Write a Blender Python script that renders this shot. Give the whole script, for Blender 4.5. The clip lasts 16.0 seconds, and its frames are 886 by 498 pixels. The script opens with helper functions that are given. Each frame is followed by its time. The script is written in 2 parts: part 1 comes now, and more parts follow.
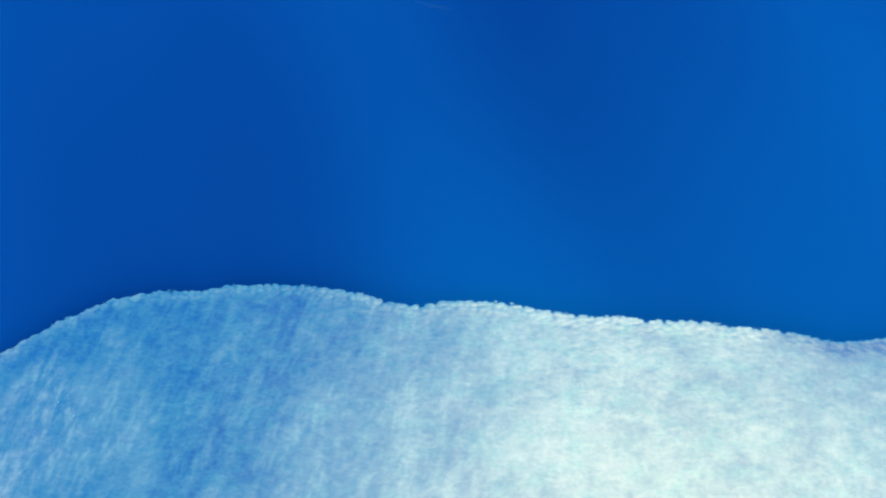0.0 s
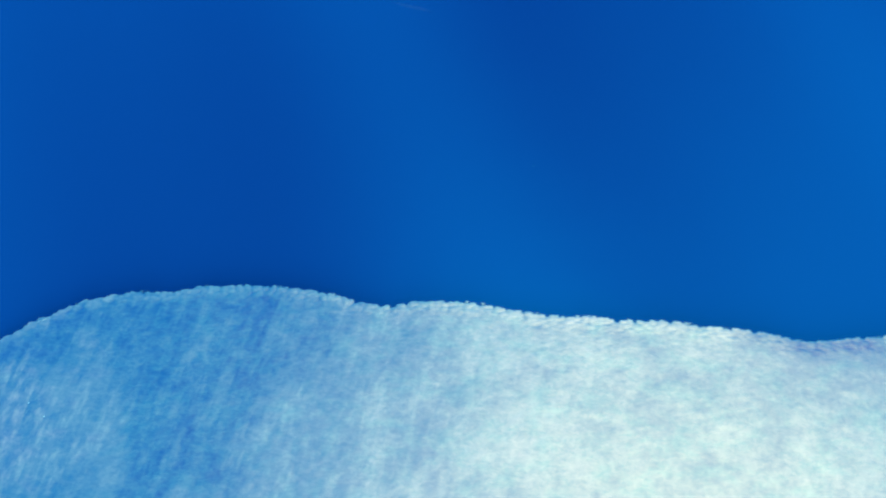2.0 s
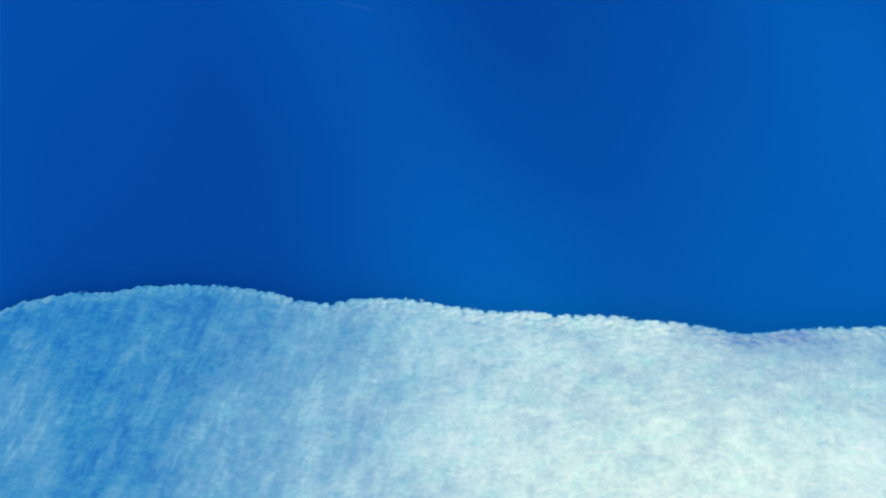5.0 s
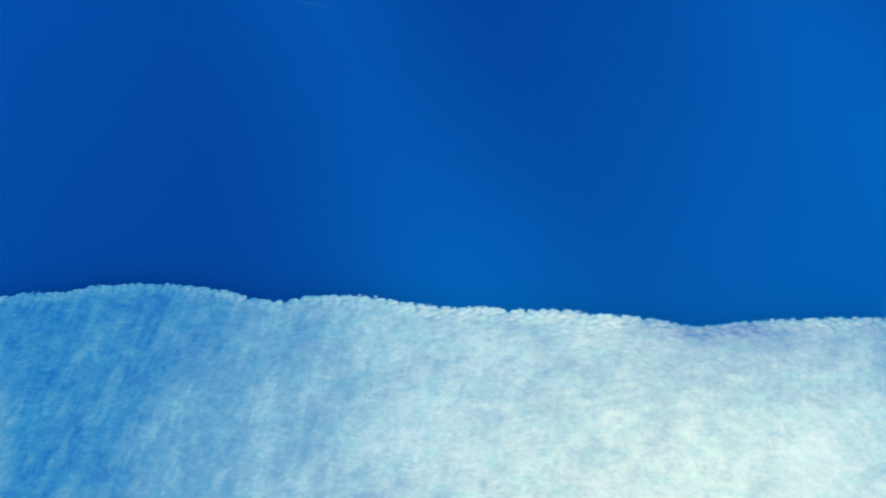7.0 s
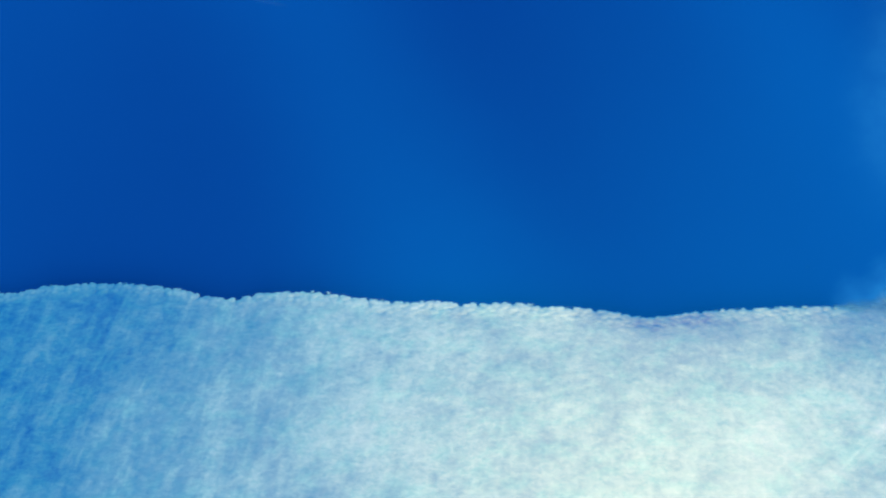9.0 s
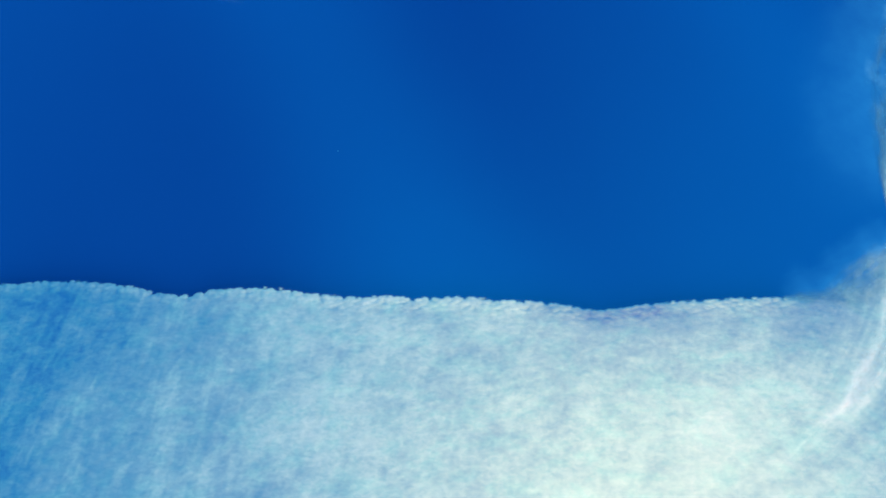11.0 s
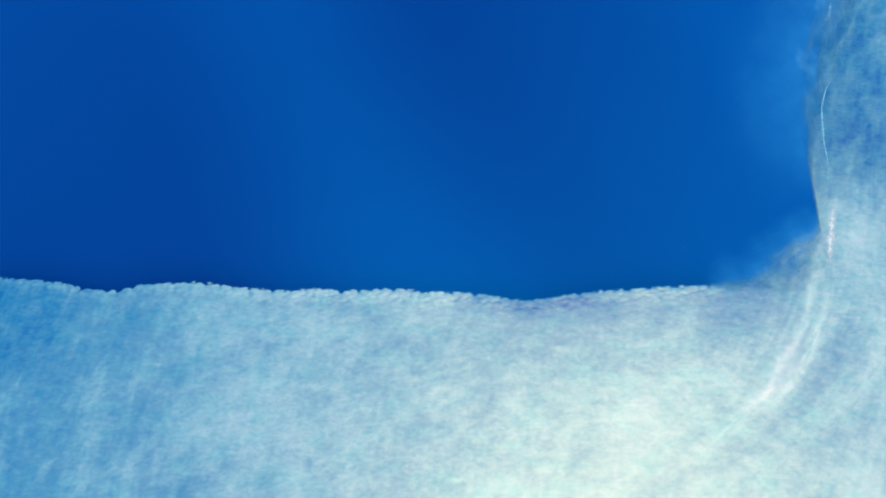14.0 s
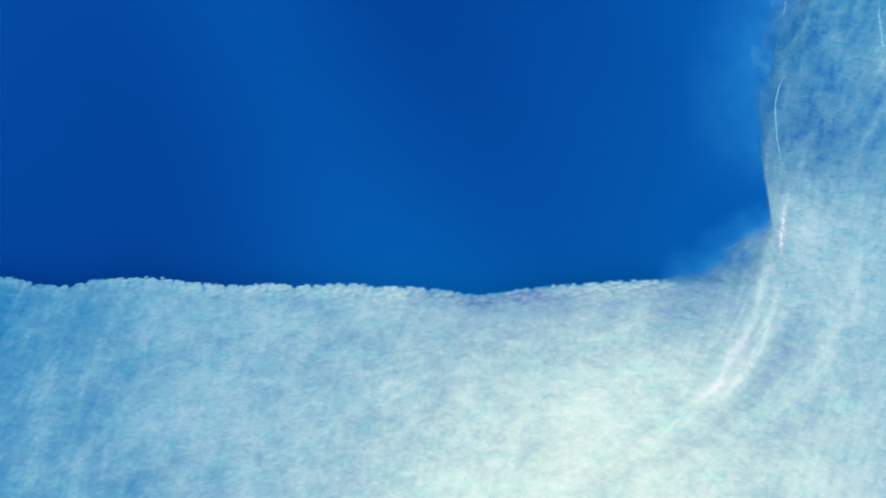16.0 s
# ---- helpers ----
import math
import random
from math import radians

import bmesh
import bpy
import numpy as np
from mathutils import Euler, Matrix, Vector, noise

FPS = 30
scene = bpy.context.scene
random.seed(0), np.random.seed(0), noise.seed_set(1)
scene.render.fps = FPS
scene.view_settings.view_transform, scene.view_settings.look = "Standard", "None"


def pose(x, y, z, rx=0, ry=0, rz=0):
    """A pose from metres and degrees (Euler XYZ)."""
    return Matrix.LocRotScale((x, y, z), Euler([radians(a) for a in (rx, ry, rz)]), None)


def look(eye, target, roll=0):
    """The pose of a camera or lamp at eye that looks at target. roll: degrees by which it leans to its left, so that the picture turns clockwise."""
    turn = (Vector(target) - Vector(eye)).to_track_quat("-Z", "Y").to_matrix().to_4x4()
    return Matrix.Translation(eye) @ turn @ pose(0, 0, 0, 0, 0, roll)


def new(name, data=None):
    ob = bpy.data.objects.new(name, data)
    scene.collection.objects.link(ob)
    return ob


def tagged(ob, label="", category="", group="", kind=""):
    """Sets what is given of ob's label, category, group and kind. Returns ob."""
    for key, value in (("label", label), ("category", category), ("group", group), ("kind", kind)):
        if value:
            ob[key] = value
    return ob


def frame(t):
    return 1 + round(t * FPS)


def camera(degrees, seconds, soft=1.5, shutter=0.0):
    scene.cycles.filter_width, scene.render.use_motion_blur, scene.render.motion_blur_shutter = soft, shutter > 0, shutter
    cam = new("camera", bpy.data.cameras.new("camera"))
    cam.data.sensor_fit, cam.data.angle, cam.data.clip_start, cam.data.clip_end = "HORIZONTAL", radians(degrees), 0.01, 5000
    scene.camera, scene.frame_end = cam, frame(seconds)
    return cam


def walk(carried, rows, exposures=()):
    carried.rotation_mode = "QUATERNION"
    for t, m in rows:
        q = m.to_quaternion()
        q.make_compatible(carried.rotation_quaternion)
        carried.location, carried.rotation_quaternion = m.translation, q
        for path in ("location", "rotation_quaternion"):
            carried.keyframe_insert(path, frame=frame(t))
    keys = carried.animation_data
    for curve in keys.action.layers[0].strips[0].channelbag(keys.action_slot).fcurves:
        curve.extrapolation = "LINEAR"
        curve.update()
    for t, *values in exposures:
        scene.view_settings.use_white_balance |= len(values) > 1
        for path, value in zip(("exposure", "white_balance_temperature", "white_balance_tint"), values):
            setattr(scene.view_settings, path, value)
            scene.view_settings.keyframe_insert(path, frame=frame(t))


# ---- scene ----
# Camera: a drone about 120 m over the sea, sliding sideways and turning slowly to the right.
cam = camera(40.0, 16.0, soft=2.0)
PATH = [
    (0.0, 0.327, 0.119, 120.200, 39.983, 0.236, 0.226),
    (0.5, 1.631, 0.039, 120.223, 40.015, 0.407, 0.358),
    (1.0, 2.893, -0.033, 120.223, 40.042, 0.557, 0.451),
    (1.5, 4.104, -0.111, 120.218, 40.066, 0.655, 0.477),
    (2.0, 5.234, -0.194, 120.206, 40.092, 0.700, 0.448),
    (2.5, 6.257, -0.287, 120.193, 40.119, 0.718, 0.379),
    (3.0, 7.195, -0.414, 120.186, 40.138, 0.716, 0.254),
    (3.5, 8.094, -0.557, 120.177, 40.155, 0.672, 0.076),
    (4.0, 8.956, -0.701, 120.144, 40.171, 0.604, -0.143),
    (6.5, 13.134, -1.440, 119.811, 40.210, 0.220, -1.398),
    (7.0, 14.035, -1.603, 119.754, 40.212, 0.154, -1.658),
    (7.5, 14.987, -1.787, 119.725, 40.209, 0.126, -1.922),
    (8.0, 16.005, -1.995, 119.717, 40.201, 0.123, -2.195),
    (8.5, 17.087, -2.230, 119.736, 40.187, 0.137, -2.468),
    (9.0, 18.214, -2.472, 119.773, 40.174, 0.160, -2.707),
    (11.5, 24.069, -3.580, 119.834, 40.067, 0.128, -3.621),
    (12.0, 25.192, -3.787, 119.812, 40.046, 0.126, -3.829),
    (12.5, 26.264, -3.990, 119.757, 40.021, 0.110, -4.059),
    (13.0, 27.265, -4.189, 119.701, 40.011, 0.061, -4.275),
    (13.5, 28.197, -4.407, 119.651, 40.006, -0.046, -4.466),
    (14.0, 29.057, -4.650, 119.622, 40.007, -0.212, -4.631),
    (14.5, 29.853, -4.893, 119.601, 40.009, -0.410, -4.782),
    (15.0, 30.613, -5.121, 119.583, 40.005, -0.613, -4.948),
    (15.5, 31.353, -5.343, 119.572, 39.988, -0.796, -5.142),
    (16.0, 32.082, -5.570, 119.572, 39.969, -0.976, -5.340),
]
walk(cam, [(row[0], pose(*row[1:])) for row in PATH], exposures=[(0.0, 0.06), (6.0, 0.03), (16.0, -0.07)])

# ---- world and sun ----
SUN_HEIGHT, SUN_AZIMUTH = 66.0, 24.0  # degrees above the horizon, and clockwise from +y
# trains of rolls added to the unseen sky to lighten and darken the sea by reflection: waves to the east and north over
# the layer, shift in turns, thickness
BAND_MEAN = 1.25
SKY_BANDS = ((1.75, 0.50, -0.410, 0.66), (0.75, -0.50, 0.071, 0.50), (3.25, 1.00, 0.112, 0.25))
world = bpy.data.worlds.new("sky")
scene.world = world
world.use_nodes = True
wt = world.node_tree
sky = wt.nodes.new("ShaderNodeTexSky")
sky.sky_type, sky.sun_disc = "NISHITA", False
sky.sun_elevation, sky.sun_rotation = radians(SUN_HEIGHT), radians(SUN_AZIMUTH)
# unseen cloud rolls over the whole sky, added so that their reflection bands the sea
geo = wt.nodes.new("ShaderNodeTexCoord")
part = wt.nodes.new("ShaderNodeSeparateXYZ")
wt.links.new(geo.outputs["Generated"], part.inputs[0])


def sky_math(op, a, b=0.0):
    n = wt.nodes.new("ShaderNodeMath")
    n.operation = op
    for socket, value in zip(n.inputs, (a, b)):
        if isinstance(value, bpy.types.NodeSocket):
            wt.links.new(value, socket)
        else:
            socket.default_value = value
    return n.outputs[0]


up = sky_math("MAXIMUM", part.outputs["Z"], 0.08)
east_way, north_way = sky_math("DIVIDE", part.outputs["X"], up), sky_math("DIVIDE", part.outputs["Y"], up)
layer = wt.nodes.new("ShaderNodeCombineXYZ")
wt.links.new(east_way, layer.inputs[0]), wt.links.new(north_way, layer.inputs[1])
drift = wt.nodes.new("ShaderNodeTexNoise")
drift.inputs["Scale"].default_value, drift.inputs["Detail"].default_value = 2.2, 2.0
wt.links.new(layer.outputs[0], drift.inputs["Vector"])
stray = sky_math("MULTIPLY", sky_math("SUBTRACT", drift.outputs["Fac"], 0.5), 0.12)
thin = BAND_MEAN
for east, north, shift, thick in SKY_BANDS:
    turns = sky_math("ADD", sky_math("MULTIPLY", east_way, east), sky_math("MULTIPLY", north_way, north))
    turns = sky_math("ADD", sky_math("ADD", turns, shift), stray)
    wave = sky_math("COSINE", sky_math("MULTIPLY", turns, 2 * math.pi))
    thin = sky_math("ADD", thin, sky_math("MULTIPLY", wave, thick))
banded = wt.nodes.new("ShaderNodeVectorMath")
banded.operation = "SCALE"
wt.links.new(thin, banded.inputs["Scale"]), wt.links.new(sky.outputs[0], banded.inputs[0])
wt.links.new(banded.outputs[0], wt.nodes["Background"].inputs["Color"])
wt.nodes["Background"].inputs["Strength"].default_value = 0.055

sun = new("sun", bpy.data.lights.new("sun", "SUN"))
sun.data.energy, sun.data.angle, sun.data.color = 3.6, radians(0.53), (1.0, 0.96, 0.87)
e, a = radians(SUN_HEIGHT), radians(SUN_AZIMUTH)
to_sun = Vector((math.sin(a) * math.cos(e), math.cos(a) * math.cos(e), math.sin(e)))
sun.matrix_world = look(to_sun * 300, (0, 0, 0))


# ---- materials ----
class Nodes:
    """A small helper to wire node materials."""

    def __init__(self, name):
        self.mat = bpy.data.materials.new(name)
        self.mat.use_nodes = True
        self.tree = self.mat.node_tree
        self.bsdf = self.tree.nodes["Principled BSDF"]
        self.out = self.tree.nodes["Material Output"]

    def add(self, kind):
        return self.tree.nodes.new(kind)

    def link(self, a, b):
        self.tree.links.new(a, b)

    def put(self, socket, value):
        if isinstance(value, bpy.types.NodeSocket):
            self.link(value, socket)
        else:
            socket.default_value = value

    def math(self, op, a, b=0.0, c=0.0, clamp=False):
        n = self.add("ShaderNodeMath")
        n.operation, n.use_clamp = op, clamp
        for s, v in zip(n.inputs, (a, b, c)):
            self.put(s, v)
        return n.outputs[0]

    def place(self, scale=(1, 1, 1), turn=0.0):
        geo = self.add("ShaderNodeNewGeometry")
        m = self.add("ShaderNodeMapping")
        m.inputs["Scale"].default_value = scale
        m.inputs["Rotation"].default_value = (0, 0, radians(turn))
        self.link(geo.outputs["Position"], m.inputs["Vector"])
        return m.outputs[0]

    def noise(self, vector, scale, detail=4.0, rough=0.5, warp=0.0):
        n = self.add("ShaderNodeTexNoise")
        self.link(vector, n.inputs["Vector"])
        for key, v in (("Scale", scale), ("Detail", detail), ("Roughness", rough), ("Distortion", warp)):
            n.inputs[key].default_value = v
        return n.outputs["Fac"]

    def attribute(self, name):
        n = self.add("ShaderNodeAttribute")
        n.attribute_name = name
        return n.outputs["Fac"]

    def ramp(self, fac, stops):
        n = self.add("ShaderNodeValToRGB")
        e = n.color_ramp.elements
        while len(e) < len(stops):
            e.new(0.5)
        for el, (p, c) in zip(e, stops):
            el.position, el.color = p, (*c, 1)
        self.link(fac, n.inputs["Fac"])
        return n.outputs["Color"]

    def mix(self, fac, a, b):
        n = self.add("ShaderNodeMix")
        n.data_type = "RGBA"
        self.put(n.inputs[0], fac), self.put(n.inputs[6], a), self.put(n.inputs[7], b)
        return n.outputs[2]

    def bump(self, height, strength, distance, before=None):
        n = self.add("ShaderNodeBump")
        n.inputs["Strength"].default_value, n.inputs["Distance"].default_value = strength, distance
        self.link(height, n.inputs["Height"])
        if before is not None:
            self.link(before, n.inputs["Normal"])
        return n.outputs["Normal"]


SILT_RAMP = [(0.0, (0.003, 0.120, 0.41)), (0.15, (0.022, 0.199, 0.445)), (0.30, (0.066, 0.264, 0.482)), (0.40, (0.111, 0.328, 0.520)), (0.50, (0.172, 0.390, 0.566)), (0.75, (0.37, 0.535, 0.69)), (1.0, (0.61, 0.66, 0.74))]


def sea_material():
    m = Nodes("deep_blue_sea")
    broad = m.noise(m.place((0.012, 0.006, 1), 20), 1.0, 3.0)
    colour = m.ramp(broad, [(0.3, (0.001, 0.0375, 0.251)), (0.7, (0.001, 0.0435, 0.269))])
    wisps = m.noise(m.place((0.5, 0.35, 1), -20), 0.6, 5.0, 0.6)
    thin = m.math("MULTIPLY", m.attribute("haze"), m.math("MULTIPLY_ADD", wisps, 1.2, 0.4), clamp=True)
    colour = m.mix(m.math("MULTIPLY", thin, 1.7, clamp=True), colour, (0.012, 0.130, 0.405, 1))
    colour = m.mix(m.math("MULTIPLY_ADD", thin, 2.0, -1.0, clamp=True), colour, (0.10, 0.30, 0.51, 1))
    colour = m.mix(m.attribute("rim"), colour, (0.0002, 0.017, 0.145, 1))
    ripples = m.noise(m.place((1, 1.6, 1), 15), 0.9, 5.0, 0.6)
    normal = m.bump(ripples, 0.05, 0.05)
    body = m.add("ShaderNodeBsdfDiffuse")
    m.link(colour, body.inputs["Color"])
    total = body.outputs[0]
    # a broad sheen off the wavelets, and a sharper reflection of the sky, both tinted by the blue water
    for tint, rough in (((0.0, 0.0028, 0.006, 1), 0.46), ((0.0, 0.093, 0.175, 1), 0.13)):
        gloss = m.add("ShaderNodeBsdfAnisotropic")
        gloss.distribution = "BECKMANN"
        gloss.inputs["Color"].default_value, gloss.inputs["Roughness"].default_value = tint, rough
        m.link(normal, gloss.inputs["Normal"])
        both = m.add("ShaderNodeAddShader")
        m.link(total, both.inputs[0]), m.link(gloss.outputs[0], both.inputs[1])
        total = both.outputs[0]
    m.tree.nodes.remove(m.bsdf)
    m.link(total, m.out.inputs["Surface"])
    return m.mat


def silty_finish(m, silt, alpha, gain):
    """Milky water: colour by the amount of silt, wavelet grain and relief, thin parts let the sea show through."""
    wavelets = m.noise(m.place((0.6, 0.8, 1), 6), 1.0, 4.0, 0.6, 0.5)
    grain = m.noise(m.place((1.0, 1.45, 1), 3), 1.35, 3.0, 0.6, 0.4)
    wave = m.math("MULTIPLY", m.math("MULTIPLY_ADD", wavelets, 0.24, -0.12), gain)
    fleck = m.math("MULTIPLY", m.math("MULTIPLY_ADD", grain, 0.26, -0.13), gain)
    amount = m.math("ADD", m.math("ADD", silt, wave), fleck, clamp=True)
    # patches of greener and of pinker silt
    hue = m.noise(m.place((0.22, 0.3, 1), 12), 1.0, 5.0, 0.7, 0.3)
    # the oldest, western water carries greyer silt
    at = m.add("ShaderNodeSeparateXYZ")
    m.link(m.place(), at.inputs[0])
    west = m.math("MULTIPLY", m.math("MULTIPLY_ADD", at.outputs["X"], -1 / 14, -32 / 14, clamp=True), 0.26)
    hue = m.math("ADD", hue, west, clamp=True)
    tint = m.ramp(hue, [(0.36, (0.84, 1.03, 1.0)), (0.52, (1.0, 1.0, 1.0)), (0.66, (1.02, 0.99, 1.0)), (0.85, (1.3, 0.98, 1.02))])
    dyed = m.add("ShaderNodeMix")
    dyed.data_type, dyed.blend_type = "RGBA", "MULTIPLY"
    dyed.inputs[0].default_value = 1.0
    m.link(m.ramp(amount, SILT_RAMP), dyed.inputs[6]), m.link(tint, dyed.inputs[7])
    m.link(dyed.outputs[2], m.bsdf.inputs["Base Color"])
    m.bsdf.inputs["Roughness"].default_value = 0.9
    m.bsdf.inputs["Specular IOR Level"].default_value = 0.0
    normal = m.bump(grain, 0.07, 0.05, m.bump(wavelets, 0.07, 0.1))
    m.link(normal, m.bsdf.inputs["Normal"])
    m.put(m.bsdf.inputs["Alpha"], alpha)
    # sun glitter off the wavelets, stronger and whiter where the silt is thick
    glitter = m.add("ShaderNodeMapRange")
    for key, v in (("From Min", 0.0), ("From Max", 0.5), ("To Min", 0.45), ("To Max", 1.15)):
        glitter.inputs[key].default_value = v
    m.link(amount, glitter.inputs["Value"])
    shine = m.add("ShaderNodeVectorMath")
    shine.operation = "SCALE"
    m.link(m.ramp(hue, [(0.36, (0.0288, 0.0277, 0.0125)), (0.5, (0.0308, 0.0273, 0.0122)), (0.66, (0.0314, 0.0268, 0.0122))]), shine.inputs[0])
    m.link(m.math("MULTIPLY", glitter.outputs[0], m.math("POWER", alpha, 2.5)), shine.inputs["Scale"])
    gloss = m.add("ShaderNodeBsdfAnisotropic")
    gloss.distribution = "BECKMANN"
    gloss.inputs["Roughness"].default_value = 0.372
    m.link(shine.outputs[0], gloss.inputs["Color"]), m.link(normal, gloss.inputs["Normal"])
    both = m.add("ShaderNodeAddShader")
    m.link(m.bsdf.outputs[0], both.inputs[0]), m.link(gloss.outputs[0], both.inputs[1])
    m.link(both.outputs[0], m.out.inputs["Surface"])
    return m.mat


def plume_material():
    m = Nodes("milky_plume_water")
    fuzz = m.noise(m.place((1, 1, 1)), 2.6, 5.0, 0.65)
    cover = m.attribute("cover")
    shy = m.math("MULTIPLY", m.math("MULTIPLY", cover, m.math("SUBTRACT", 1.0, cover)), 1.6)
    alpha = m.math("ADD", cover, m.math("MULTIPLY", shy, m.math("SUBTRACT", fuzz, 0.5)), clamp=True)
    return silty_finish(m, m.attribute("silt"), alpha, m.math("MULTIPLY_ADD", cover, 0.7, 0.3))


def foam_material(name, dark, light):
    m = Nodes(name)
    gaps = m.noise(m.place((1, 1, 1)), 2.2, 5.0, 0.7)
    m.link(m.ramp(gaps, [(0.2, dark), (0.8, light)]), m.bsdf.inputs["Base Color"])
    m.bsdf.inputs["Roughness"].default_value = 0.85
    m.link(m.bump(gaps, 0.6, 0.04), m.bsdf.inputs["Normal"])
    across = m.attribute("edge")
    solid = m.math("ADD", across, m.math("MULTIPLY_ADD", gaps, 1.8, -1.05), clamp=True)
    m.link(m.math("MULTIPLY", solid, m.attribute("thick"), clamp=True), m.bsdf.inputs["Alpha"])
    return m.mat


# ---- shape of the water ----
rng = np.random.default_rng(4)
LATTICE = rng.random((256, 256))


def value_noise(x, y):
    """Smooth noise from 0 to 1."""
    xi, yi = np.floor(x).astype(int), np.floor(y).astype(int)
    fx, fy = x - xi, y - yi
    fx, fy = fx * fx * fx * (fx * (6 * fx - 15) + 10), fy * fy * fy * (fy * (6 * fy - 15) + 10)
    x0, x1, y0, y1 = xi % 256, (xi + 1) % 256, yi % 256, (yi + 1) % 256
    low = LATTICE[x0, y0] * (1 - fx) + LATTICE[x1, y0] * fx
    high = LATTICE[x0, y1] * (1 - fx) + LATTICE[x1, y1] * fx
    return low * (1 - fy) + high * fy


def fbm(x, y, octaves=4, gain=0.5):
    total, weight, top = 0.0, 1.0, 0.0
    for k in range(octaves):
        total = total + weight * value_noise(x * 2**k + 17.3 * k, y * 2**k + 41.7 * k)
        top += weight
        weight *= gain
    return total / top


def step(a, b, x):
    t = np.clip((x - a) / (b - a), 0, 1)
    return t * t * (3 - 2 * t)


def blob(x, y, cx, cy, rx, ry, turn=0.0):
    c, s = math.cos(radians(turn)), math.sin(radians(turn))
    u, v = ((x - cx) * c + (y - cy) * s) / rx, (-(x - cx) * s + (y - cy) * c) / ry
    return np.exp(-(u * u + v * v))


# The front: where the milky water meets the blue, from west to east.
FRONT_X = [-200, -110, -75, -60, -53.8, -48, -41.7, -34.9, -31.3, -26.4, -20.7, -15, -10.7, -7.1, -4, -0.1, 6.9, 11.8, 18.6, 20.1, 25.5, 31.1, 35.1, 41.9, 47, 50.6, 56, 63, 70, 80, 90, 300]
FRONT_Y = [-120, 8, 58, 77.5, 84.3, 89.1, 92.6, 94.1, 93.8, 95, 95, 94.4, 93.4, 92.3, 91.5, 92.4, 92.2, 91, 89.7, 90.1, 89.3, 89.3, 88.5, 87.7, 86.15, 86.5, 86.95, 87.0, 86.8, 87.2, 88.6, 88.6]
# The side edge, which runs away to the north past the corner.
SIDE_Y = [60, 88, 96, 103.7, 112, 120, 128, 140, 170, 300]
SIDE_X = [83, 85.5, 87.1, 88.2, 89.4, 90.5, 92.5, 98, 112, 150]
CORNER = (70.0, 87.0)


def eased(at, places, values, reach):
    """Values between the places, rounded off over that many metres."""
    total = 0.0
    for k in (-1, -0.6, -0.2, 0.2, 0.6, 1):
        total = total + np.interp(at + k * reach, places, values)
    return total / 6


def front_line(x):
    return eased(x, FRONT_X, FRONT_Y, 0.8)


def side_line(y):
    return eased(y, SIDE_Y, SIDE_X, 4.0)


def cells(x, y):
    """Distance to the nearest of many scattered points, about one to each unit square."""
    xi, yi = np.floor(x).astype(int), np.floor(y).astype(int)
    best = np.full(np.shape(x), 9.0)
    for a in (-1, 0, 1):
        for b in (-1, 0, 1):
            u, v = (xi + a) % 256, (yi + b) % 256
            px, py = xi + a + LATTICE[u, v], yi + b + LATTICE[(u + 91) % 256, (v + 37) % 256]
            best = np.minimum(best, (px - x) ** 2 + (py - y) ** 2)
    return np.sqrt(best)


def puffs(x, y):
    """Rounded heads of the billows, each 0.5 to 1.6 m wide: 1 at their tops, 0 between them."""
    sway = 1.2 * (value_noise(x / 5.0, y / 5.0 + 3) - 0.5)
    big = 1 - np.clip(cells(x / 1.5 + sway, y / 1.25), 0, 1) ** 2
    small = 1 - np.clip(cells(x / 0.72 + 40, y / 0.62 + sway), 0, 1) ** 2
    return 0.42 * big + 0.58 * small


def haze_at(x, y):
    """Silt adrift under the surface of the blue water past the corner and along the north arm."""
    past = np.clip(x - CORNER[0], 0, None)
    rough = fbm(x / 4.0, y / 4.0, 5, 0.6)
    e = (past * 13 - (y - CORNER[1]) * 16) / 20.6 + 5 * (rough - 0.5)
    corner = 0.74 * step(-2.0, 6.5, e) * step(0, 1.2, past) * step(104, 93, y)
    side = x - side_line(y)
    arm = 0.74 * step(-13, 10, side + 4 * (rough - 0.5)) * step(97, 114, y)
    return np.maximum(corner, arm)


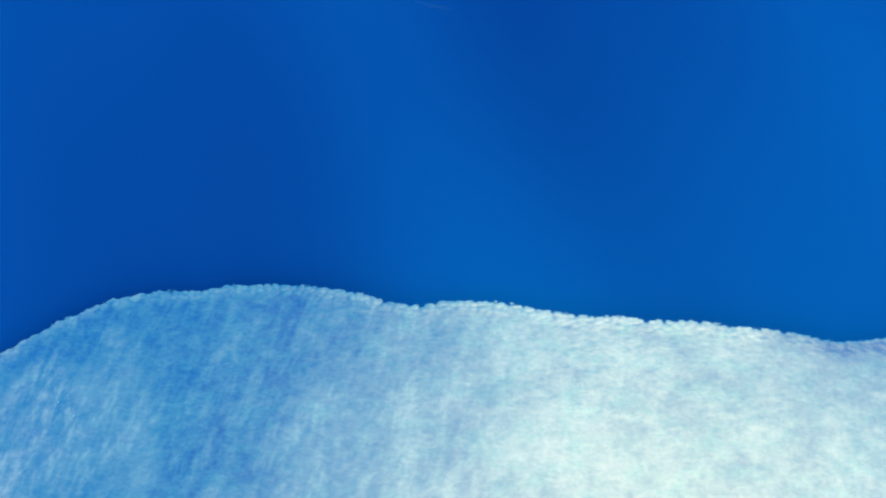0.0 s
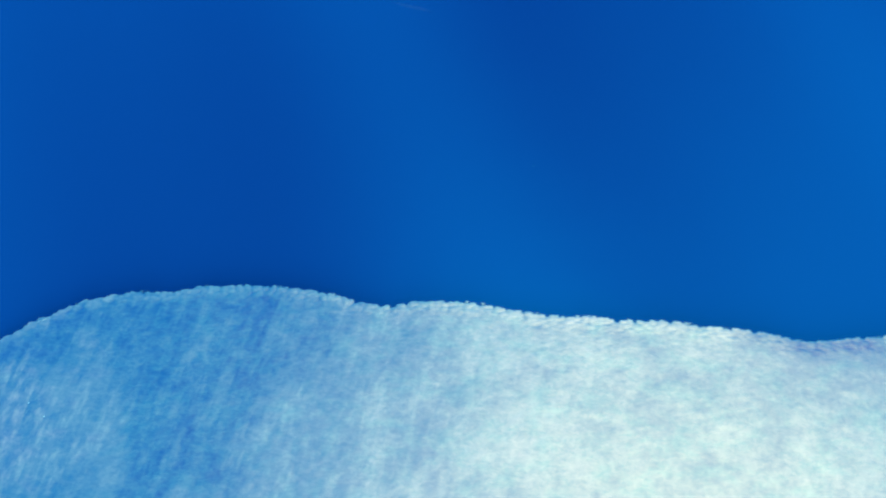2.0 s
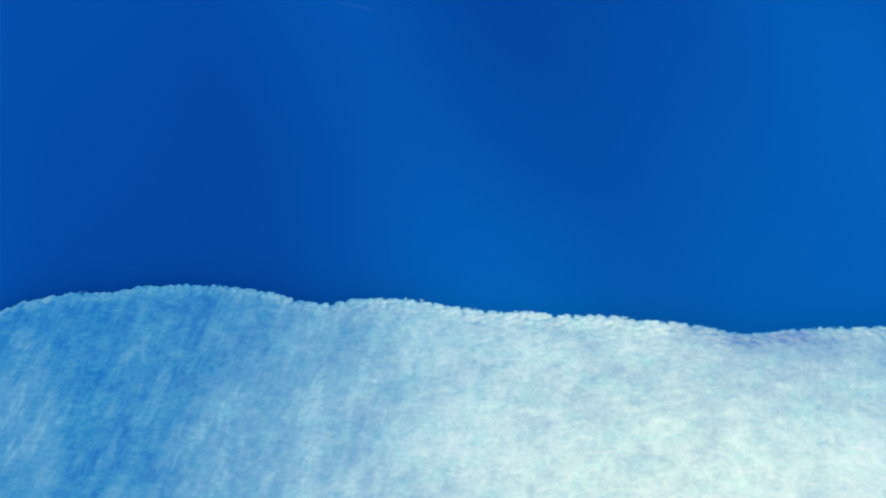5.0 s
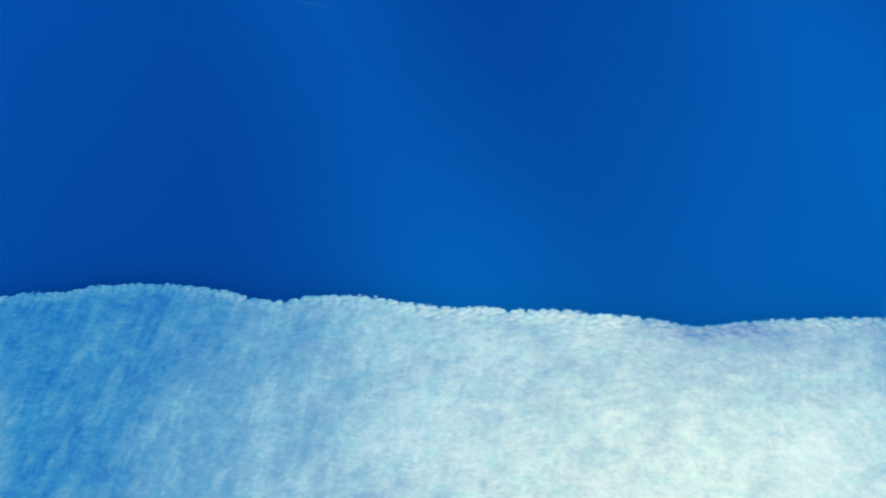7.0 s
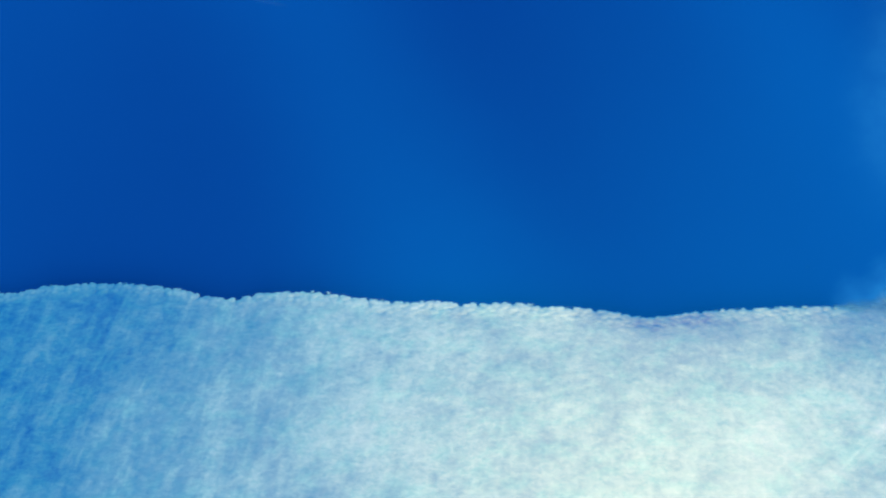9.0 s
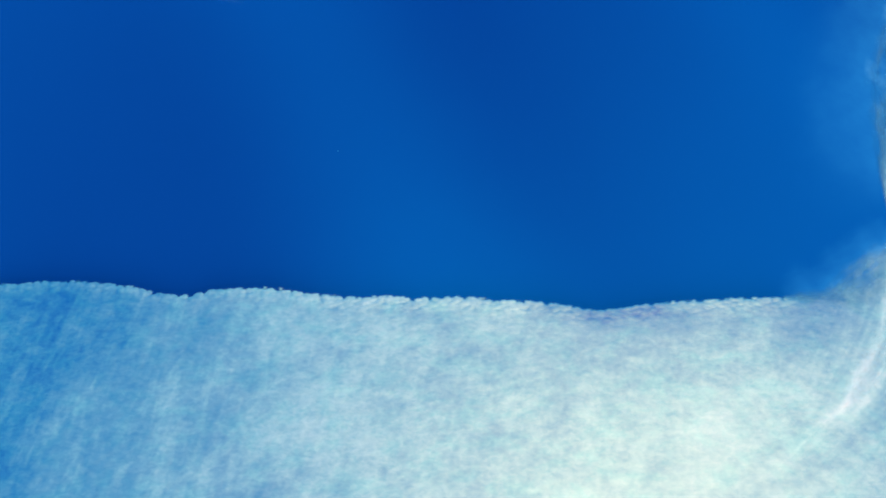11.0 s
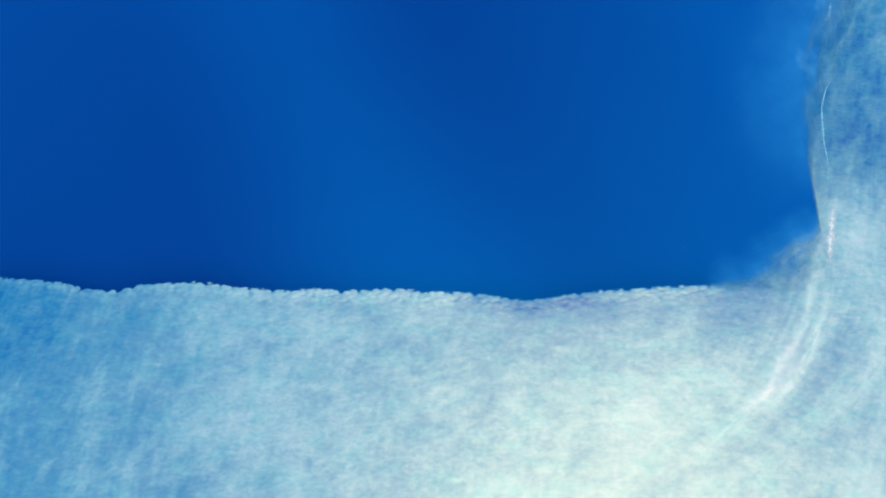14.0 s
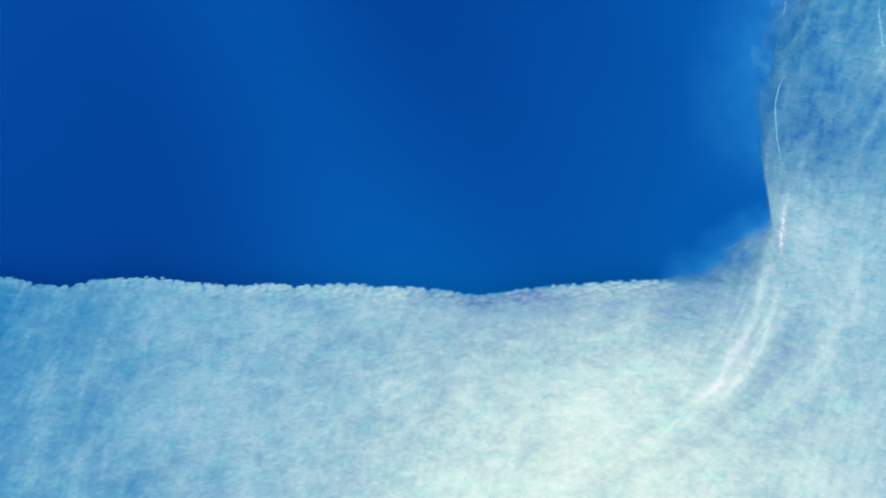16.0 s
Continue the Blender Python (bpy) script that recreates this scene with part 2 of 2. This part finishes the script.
def cover_at(x, y):
    """How much of the blue the milky water hides: 0 none, 1 all."""
    past = np.clip(x - CORNER[0], 0, None)
    wide = 0.24 + 0.65 * past
    heads = puffs(x, y)
    ahead = front_line(x) + (1.15 - 0.35 * step(38, 50, x)) * (heads - 0.72) * step(4, -1, past) - y
    ahead = ahead + 0.30 * (fbm(x / 0.55, y / 0.55, 3, 0.6) - 0.5)
    rough = fbm(x / 4.0, y / 4.0, 5, 0.6)
    front = step(-0.5, 0.5, (ahead + (rough - 0.5) * 0.5 * wide * (past > 0) - 0.12 * wide * (past > 0)) / wide)
    side = x - side_line(y)
    soft = 0.5 + 4.5 * step(101, 122, y) + 3.0 * step(118, 145, y) + 4 * step(96, 88, y)
    fibre = fbm(side / 1.3, y / 9.0, 4, 0.6)
    lag = 0.78 * step(103, 116, y)
    curtain = step(lag - 0.5, lag + 0.5, (side + 1.5 * lag + (fibre - 0.55) * 0.9 * np.minimum(soft, 6) * step(100, 108, y)) / soft)
    curtain = curtain * (0.86 + 0.14 * step(-2, 16, side + 10 * (fibre - 0.5)) + 0.3 * step(106, 92, y) * step(0, 3, side)).clip(0, 1)
    # a torn veil fills the corner between the front and the side edge
    e = (past * 13 - (y - CORNER[1]) * 16) / 20.6
    shred = fbm((past * 16 + (y - CORNER[1]) * 13) / 20.6 / 5.5 + 3, e / 1.1, 4, 0.62)
    veil = 0.93 * step(1.6, 9.0, e + 5 * (shred - 0.5) + 2 * (rough - 0.5)) * step(0, 1.5, past) * step(106, 96, y)
    return 1 - (1 - front) * (1 - curtain) * (1 - veil)


def swing_line(y):
    """The main strand of the curved band that swings round the corner."""
    return eased(y, [40, 55, 61.2, 63.8, 66.5, 68.8, 70.8, 74.8, 78, 80.3, 83.4, 87.4, 91.3, 93.7, 98, 110, 150], [30, 52, 61.7, 65.2, 68.4, 71.1, 73.4, 76.7, 78.9, 80.5, 82.4, 84.3, 85.6, 86.6, 88.2, 92.5, 104], 2.2)


def silt_at(x, y, cover):
    """Amount of silt: 0 blue, 1 white. Also holds the highlights painted on the front's billows."""
    depth = front_line(x) - y
    base = np.interp(x, [-70, -52, -44, -38, -30, -20, -10, 0, 10, 20, 40, 60, 70, 80, 92, 130], [0.20, 0.18, 0.17, 0.15, 0.13, 0.155, 0.22, 0.31, 0.37, 0.39, 0.41, 0.395, 0.385, 0.39, 0.45, 0.54])
    base = base + (step(0, 22, depth) - 0.6) * ((0.07 + 0.06 * step(-24, -10, x)) * step(84, 70, x) * (1 - 0.35 * step(-8, 4, x) * step(40, 28, x)))
    off = x - swing_line(y)
    # streaks lean with the drift; near the bands they follow the swing, and run north beyond them
    swung = step(-16, -5, off) * step(54, 66, x)
    east = step(5, 14, off)

    def strewn(across, along, octaves, gain, shift):
        west = fbm((x + 0.18 * depth) / across + shift, y / along, octaves, gain)
        turn = fbm(off / across + shift + 9, y / along, octaves, gain)
        far = fbm((x - 0.58 * y) / across + shift + 23, y / along, octaves, gain)
        near = turn * (1 - east) + far * east
        return west * (1 - swung) + near * swung - 0.5

    fine = strewn(0.7, 2.4, 3, 0.6, 0)
    streak = strewn(1.7, 6.5, 4, 0.6, 60)
    broad = strewn(6.0, 15.0, 3, 0.5, 31)
    patch = fbm(x / 2.2 + 11, y / 1.6, 4, 0.6) - 0.5
    cloud = fbm(x / 6.5 + 5, y / 5.0 + 2, 3, 0.55) - 0.5
    open_water = step(-16, 14, x) * step(84, 72, x)
    calm = 1 - 0.5 * open_water + 0.30 * step(84, 90, x) * step(92, 104, y) - 0.55 * step(86, 92, x) * step(104, 112, y)
    silt = base + calm * (0.12 * fine + 0.13 * streak) + 0.15 * broad + (0.14 + 0.04 * open_water) * patch + (0.10 + 0.06 * open_water) * cloud
    # loose, pale wisps over the blue western half
    wisp = step(0.54, 0.74, fbm((x + 0.22 * depth) / 1.5 + 33, y / 5.5, 4, 0.6))
    silt = silt + 0.065 * wisp * step(14, -4, x)
    # pale, mauve water at the western end, its feathery tufts, and the clear blue tongue beside it
    lean = x + 0.27 * (y - 80)
    ragged = fbm(x / 1.5, y / 1.5 + 8, 3) - 0.5
    bound = lean + 35.3 + 1.6 * ragged
    silt = silt + 0.055 * step(1.6, -1.6, bound) * step(-12, -5, bound) * step(91, 84, y) * step(62, 72, y)
    tongue = step(-1.2, 1.6, bound) * step(12, 3, bound - 0.35 * (y - 72)) * step(90, 80, y)
    silt = silt - 0.05 * tongue
    silt = silt - 0.05 * blob(x, y, -47, 86, 7, 3.0, 35)
    tuft = fbm((x + 0.08 * depth) / 0.7 + 70, y / 2.0, 4, 0.65)
    silt = silt + 0.17 * step(0.35, 0.72, tuft) * blob(x, y, -46.5, 79, 2.6, 6.5, 35)
    silt = silt + 0.14 * step(0.38, 0.75, tuft) * blob(x, y, -46, 70, 9, 7)
    # the north arm is thinner near its edge
    north = step(93, 112, y) * step(80, 88, x)
    silt = silt - north * (0.29 - 0.14 * step(8, 28, x - side_line(y)) - 0.22 * streak)
    fold = 1 - np.abs(2 * fbm((x - 0.62 * y) / 2.6 + 15, y / 7.0, 3, 0.5) - 1) * 2
    silt = silt + 0.13 * (fold - 0.62) * step(100, 112, y) * step(0, 5, x - side_line(y))
    # the bending band: a main strand, a fainter one beside it, torn pale water between them
    wander = off + 1.3 * ragged + 0.8 * (fbm(x / 4 + 3, y / 4, 2) - 0.5)
    torn = step(0.30, 0.62, fbm(off / 1.3 + 7, y / 4.5, 4, 0.6))
    main = np.exp(-((wander / (0.8 + 0.6 * step(74, 66, y))) ** 2)) * step(59, 66, y) * step(95, 90, y)
    second = np.exp(-(((wander - 2.7) / 0.9) ** 2)) * step(67, 72, y) * step(88, 84, y)
    between = step(-0.6, 0.6, wander) * step(3.6, 2.2, wander) * step(67, 71, y) * step(83, 77, y)
    silt = silt + (0.23 - 0.06 * step(74, 66, y)) * main * (0.4 + 0.6 * torn) + 0.16 * second * torn + 0.19 * between * (0.35 + 0.65 * torn)
    # thin fibres inside the bend, blue troughs and loose strands outside it
    fibre = fbm(off / 0.55 + 40, y / 6.0, 3, 0.6) - 0.5
    silt = silt + 0.15 * fibre * step(-10, -5, off) * step(0, -1.5, off) * step(70, 78, y) * step(98, 92, y)
    silt = silt - 0.12 * np.exp(-((wander - 6.0) / 2.2) ** 2) * step(58, 64, y) * step(84, 76, y)
    silt = silt + 0.12 * np.exp(-((wander - 12.0) / 1.8) ** 2) * step(62, 70, y) * step(96, 86, y) * torn
    silt = silt + 0.12 * blob(x, y, 91.5, 94, 2.6, 7, -15)
    silt = silt - 0.10 * blob(x, y, 77, 84, 6, 4.0, 40)
    silt = silt + 0.10 * blob(x, y, 82.5, 57, 4, 4) + 0.09 * blob(x, y, 61, 70, 9, 5, 20) + 0.04 * blob(x, y, 22, 84, 9, 4) + 0.08 * blob(x, y, 6, 86, 8, 5)
    # blue, thin water just behind the lobes near the notch and the corner
    silt = silt - 0.20 * np.exp(-((depth - 0.9) / 1.3) ** 2) * step(36, 46, x) * step(60, 52, x)
    silt = silt - 0.10 * np.exp(-((depth - 2.0) / 3.0) ** 2) * step(36, 50, x) * step(82, 72, x)
    # brighter heads on the billows of the front: highlights and dim gaps put into the silt
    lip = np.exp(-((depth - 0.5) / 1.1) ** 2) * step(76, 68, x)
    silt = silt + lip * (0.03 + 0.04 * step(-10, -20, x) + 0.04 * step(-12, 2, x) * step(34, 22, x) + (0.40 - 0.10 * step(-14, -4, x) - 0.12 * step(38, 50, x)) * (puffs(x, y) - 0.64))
    # torn edges of the veil and of the north arm painted paler, offsetting their shade on the sea
    silt = silt + 0.05 * step(69, 72, x) * step(0, 0.4, cover) * step(1, 0.5, cover)
    return np.clip(silt, 0.05, 1)


def mesh_object(name, verts, faces, material, smooth=True):
    me = bpy.data.meshes.new(name)
    me.from_pydata(verts, [], faces)
    me.materials.append(material)
    if smooth:
        me.shade_smooth()
    return new(name, me)


def spread(near, far, first, growth):
    """Steps that widen from near to far."""
    out, d = [], first
    while near < far:
        near += d
        d *= growth
        out.append(near)
    return out


def build_sea(material):
    xs = np.array([-4800, -1500, -500, -200, *np.arange(-80, 141, 1.0), 300, 700, 1600, 4800])
    ys = np.array([-4800, -1500, -400, -100, *np.arange(0, 70, 5.0), *np.arange(70, 105, 0.6), *np.arange(105, 165, 1.2), 180, 300, 700, 1600, 4800])
    gx, gy = np.meshgrid(xs, ys, indexing="ij")
    gz = 0.02 * (fbm(gx / 9, gy / 9, 3) - 1)
    n = len(ys)
    i, j = np.meshgrid(np.arange(len(xs) - 1), np.arange(n - 1), indexing="ij")
    k = (i * n + j).ravel()
    faces = np.stack([k, k + n, k + n + 1, k + 1], 1)
    ob = mesh_object("water", np.stack([gx, gy, gz], -1).reshape(-1, 3).tolist(), faces.tolist(), material)
    # the sea is darker in a narrow strip along the front
    ahead = gy - front_line(gx)
    rim = np.exp(-(np.clip(ahead, 0, None) / 2.4)) * step(-2, 0, ahead) * step(74, 68, gx)
    ob.data.attributes.new("rim", "FLOAT", "POINT").data.foreach_set("value", (0.75 * rim).astype(np.float32).ravel())
    ob.data.attributes.new("haze", "FLOAT", "POINT").data.foreach_set("value", haze_at(gx, gy).astype(np.float32).ravel())
    return tagged(ob, "deep saturated blue open sea, calm and smooth", "sea", kind="structure")


def build_plume(material):
    west, east = -58.0, 122.0
    south, north = 50.0, 152.0
    xs = np.array(spread(-west, 190, 0.3, 1.25)[::-1]) * -1
    xs = np.concatenate([xs, np.arange(west, east, 0.16), spread(east, 260, 0.3, 1.25)])
    ys = np.array(spread(-south, 60, 0.3, 1.25)[::-1]) * -1
    ys = np.concatenate([ys, np.arange(south, 84, 0.2), np.arange(84, 97, 0.11), np.arange(97.05, north, 0.22), spread(north, 270, 0.3, 1.25)])
    gx, gy = np.meshgrid(xs, ys, indexing="ij")
    cover = cover_at(gx, gy)
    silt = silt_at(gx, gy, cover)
    relief = fbm(gx / 1.1, gy / 0.8, 3, 0.55)
    lip = np.exp(-((front_line(gx) - gy - 0.6) / 1.4) ** 2) * step(76, 68, gx)
    gz = 0.03 + 0.05 * cover + 0.022 * step(0.2, 1, cover) * relief + 0.06 * lip * step(0.3, 1, cover) * (puffs(gx, gy) - 0.4)
    n = len(ys)
    i, j = np.meshgrid(np.arange(len(xs) - 1), np.arange(n - 1), indexing="ij")
    k = (i * n + j).ravel()
    quads = np.stack([k, k + n, k + n + 1, k + 1], 1)
    keep = cover.ravel()[quads].max(1) > 0.01
    quads = quads[keep]
    used = np.unique(quads)
    back = np.zeros(gx.size, int)
    back[used] = np.arange(len(used))
    quads = back[quads]
    co = np.stack([gx, gy, gz], -1).reshape(-1, 3)[used]
    me = bpy.data.meshes.new("sediment_plume")
    me.vertices.add(len(co))
    me.vertices.foreach_set("co", co.astype(np.float32).ravel())
    me.loops.add(quads.size)
    me.loops.foreach_set("vertex_index", quads.astype(np.int32).ravel())
    me.polygons.add(len(quads))
    me.polygons.foreach_set("loop_start", np.arange(0, quads.size, 4, dtype=np.int32))
    me.update(calc_edges=True)
    for name, values in (("cover", cover), ("silt", silt)):
        me.attributes.new(name, "FLOAT", "POINT").data.foreach_set("value", values.ravel()[used].astype(np.float32))
    me.materials.append(material)
    me.shade_smooth()
    ob = new("sediment_plume", me)
    return tagged(ob, "milky turquoise and white sediment plume spreading over the blue sea", "water plume", kind="structure")


def dome_mesh(seed, material, rings=3, sides=10):
    """A low, lumpy puff of foam with a radius of one metre."""
    r = random.Random(seed)
    verts = [(0, 0, 0.42)]
    for k in range(1, rings + 1):
        a = 0.5 * math.pi * k / rings
        for q in range(sides):
            b = 2 * math.pi * (q + r.uniform(-0.2, 0.2)) / sides
            d = math.sin(a) * r.uniform(0.86, 1.14)
            verts.append((d * math.cos(b), d * math.sin(b), 0.42 * math.cos(a) * r.uniform(0.85, 1.1) - (0.08 if k == rings else 0)))
    faces = [(0, 1 + q, 1 + (q + 1) % sides) for q in range(sides)]
    for k in range(rings - 1):
        for q in range(sides):
            a, b = 1 + k * sides + q, 1 + k * sides + (q + 1) % sides
            faces.append((a, a + sides, b + sides, b))
    me = bpy.data.meshes.new("foam_fleck")
    me.from_pydata(verts, [], faces)
    me.materials.append(material)
    me.shade_smooth()
    return me


def build_streak(line, width, material, label, thick=1.0, seed=1, base=0.098):
    """A ribbon of foam along a line of places, tapered at both ends."""
    r = random.Random(seed)
    px, py = np.array(line, float).T
    run = np.concatenate([[0], np.cumsum(np.hypot(np.diff(px), np.diff(py)))])
    count = int(run[-1] / 0.25) + 2
    at = np.linspace(0, run[-1], count)
    x, y = np.interp(at, run, px), np.interp(at, run, py)
    for _ in range(6):
        x[1:-1], y[1:-1] = (x[:-2] + x[1:-1] + x[2:]) / 3, (y[:-2] + y[1:-1] + y[2:]) / 3
    tx, ty = np.gradient(x), np.gradient(y)
    long = np.hypot(tx, ty)
    nx, ny = -ty / long, tx / long
    half = 0.5 * width * (0.35 + 0.65 * np.sin(np.linspace(0.1, math.pi - 0.1, count))) * (0.6 + 0.8 * fbm(at / 1.3 + seed * 9, 0 * at, 3))
    sway = 0.35 * width * (fbm(at / 2.0 + 50 + seed, 0 * at, 3) - 0.5)
    verts, faces, edge, body = [], [], [], []
    for k in range(count):
        for q, u in enumerate((-1, -0.5, 0, 0.5, 1)):
            verts.append((x[k] + nx[k] * (u * half[k] + sway[k]), y[k] + ny[k] * (u * half[k] + sway[k]), base + 0.02 * (1 - u * u)))
            edge.append((0.0, 0.6, 1.0, 0.6, 0.0)[q])
            body.append(thick * min(1, 4 * min(k, count - 1 - k) / count))
        if k:
            a = 5 * k
            faces += [(a - 5 + q, a - 4 + q, a + 1 + q, a + q) for q in range(4)]
    ob = mesh_object("foam_streak", verts, faces, material)
    ob.data.attributes.new("edge", "FLOAT", "POINT").data.foreach_set("value", edge)
    ob.data.attributes.new("thick", "FLOAT", "POINT").data.foreach_set("value", body)
    return tagged(ob, label, "foam", group="foam streaks on the plume")


def build_fleck(x, y, size, material, label, seed):
    me = dome_mesh(40 + seed, material, 3, 8)
    for name, value in (("edge", 1.0), ("thick", 1.0)):
        me.attributes.new(name, "FLOAT", "POINT").data.foreach_set("value", [value] * len(me.vertices))
    ob = new("foam_fleck", me)
    ob.matrix_basis = pose(x, y, 0.0 if cover_at(np.array(x), np.array(y)) < 0.5 else 0.1, 0, 0, 40 * seed) @ Matrix.Diagonal((size, 0.6 * size, 0.8 * size, 1))
    return tagged(ob, label, "foam", group="foam flecks on the water")


sea_mat, plume_mat, foam_mat = sea_material(), plume_material(), foam_material("sheer_foam", (0.14, 0.52, 0.80), (0.30, 0.72, 0.92))
white_mat = foam_material("thick_foam", (0.58, 0.73, 0.84), (0.68, 0.80, 0.90))
build_sea(sea_mat)
plume = build_plume(plume_mat)

# ---- foam ----
build_streak([(101.6, 140.6), (100.6, 138), (99.8, 136)], 0.5, foam_mat, "faint foam line at the edge of the plume's north arm", 0.45, 6)
build_streak([(116.2, 139.6), (114.6, 134.5), (113.4, 130), (112.2, 124.5)], 0.9, foam_mat, "pale foam line inside the plume's north arm", 0.8, 7)
build_streak([(82, 82.2), (79, 77.3), (76.8, 74), (73, 69.8)], 3.6, white_mat, "broad pinkish white foam strand in the bending band", 0.3, 9)
build_streak([(98.3, 124.7), (96.6, 123.2), (95.0, 120.8), (93.6, 117.8), (92.6, 114), (91.9, 110.8), (91.3, 107), (90.8, 104.4), (90.3, 101.8)], 0.36, foam_mat, "thin bright curved foam line on pale blue plume water", 0.85, 1)
build_streak([(90.2, 99.4), (89.2, 97.2), (88.1, 94.4), (87.2, 91.4), (86.3, 88.6)], 1.3, white_mat, "short white foam streak where the plume folds", 1.0, 2)
build_streak([(-53.9, 84.0), (-51.8, 85.6), (-49.8, 87.4)], 0.26, foam_mat, "broken white foam line along the plume front", 0.42, 3)
build_streak([(-48.2, 88.6), (-46.2, 89.6), (-44.8, 90.4)], 0.4, foam_mat, "faint white foam patch along the plume front", 0.45, 4)
build_streak([(-5.6, 151.4), (-2.5, 150.2), (1.2, 148.9)], 1.3, foam_mat, "faint wisp of foam adrift on blue sea", 0.022, 5, 0.006)
for n, (x, y, size, words) in enumerate((
        (15.3, 115.9, 0.06, "tiny white foam fleck alone on blue sea"),
        (-43.2, 75.6, 0.16, "tiny white foam fleck on pale plume water"),
        (-45.4, 77.5, 0.14, "tiny white foam fleck on pale plume water"),
        (68.6, 93.2, 0.04, "tiny pale foam fleck on blue sea by the plume"))):
    build_fleck(x, y, size, foam_mat, words, n)
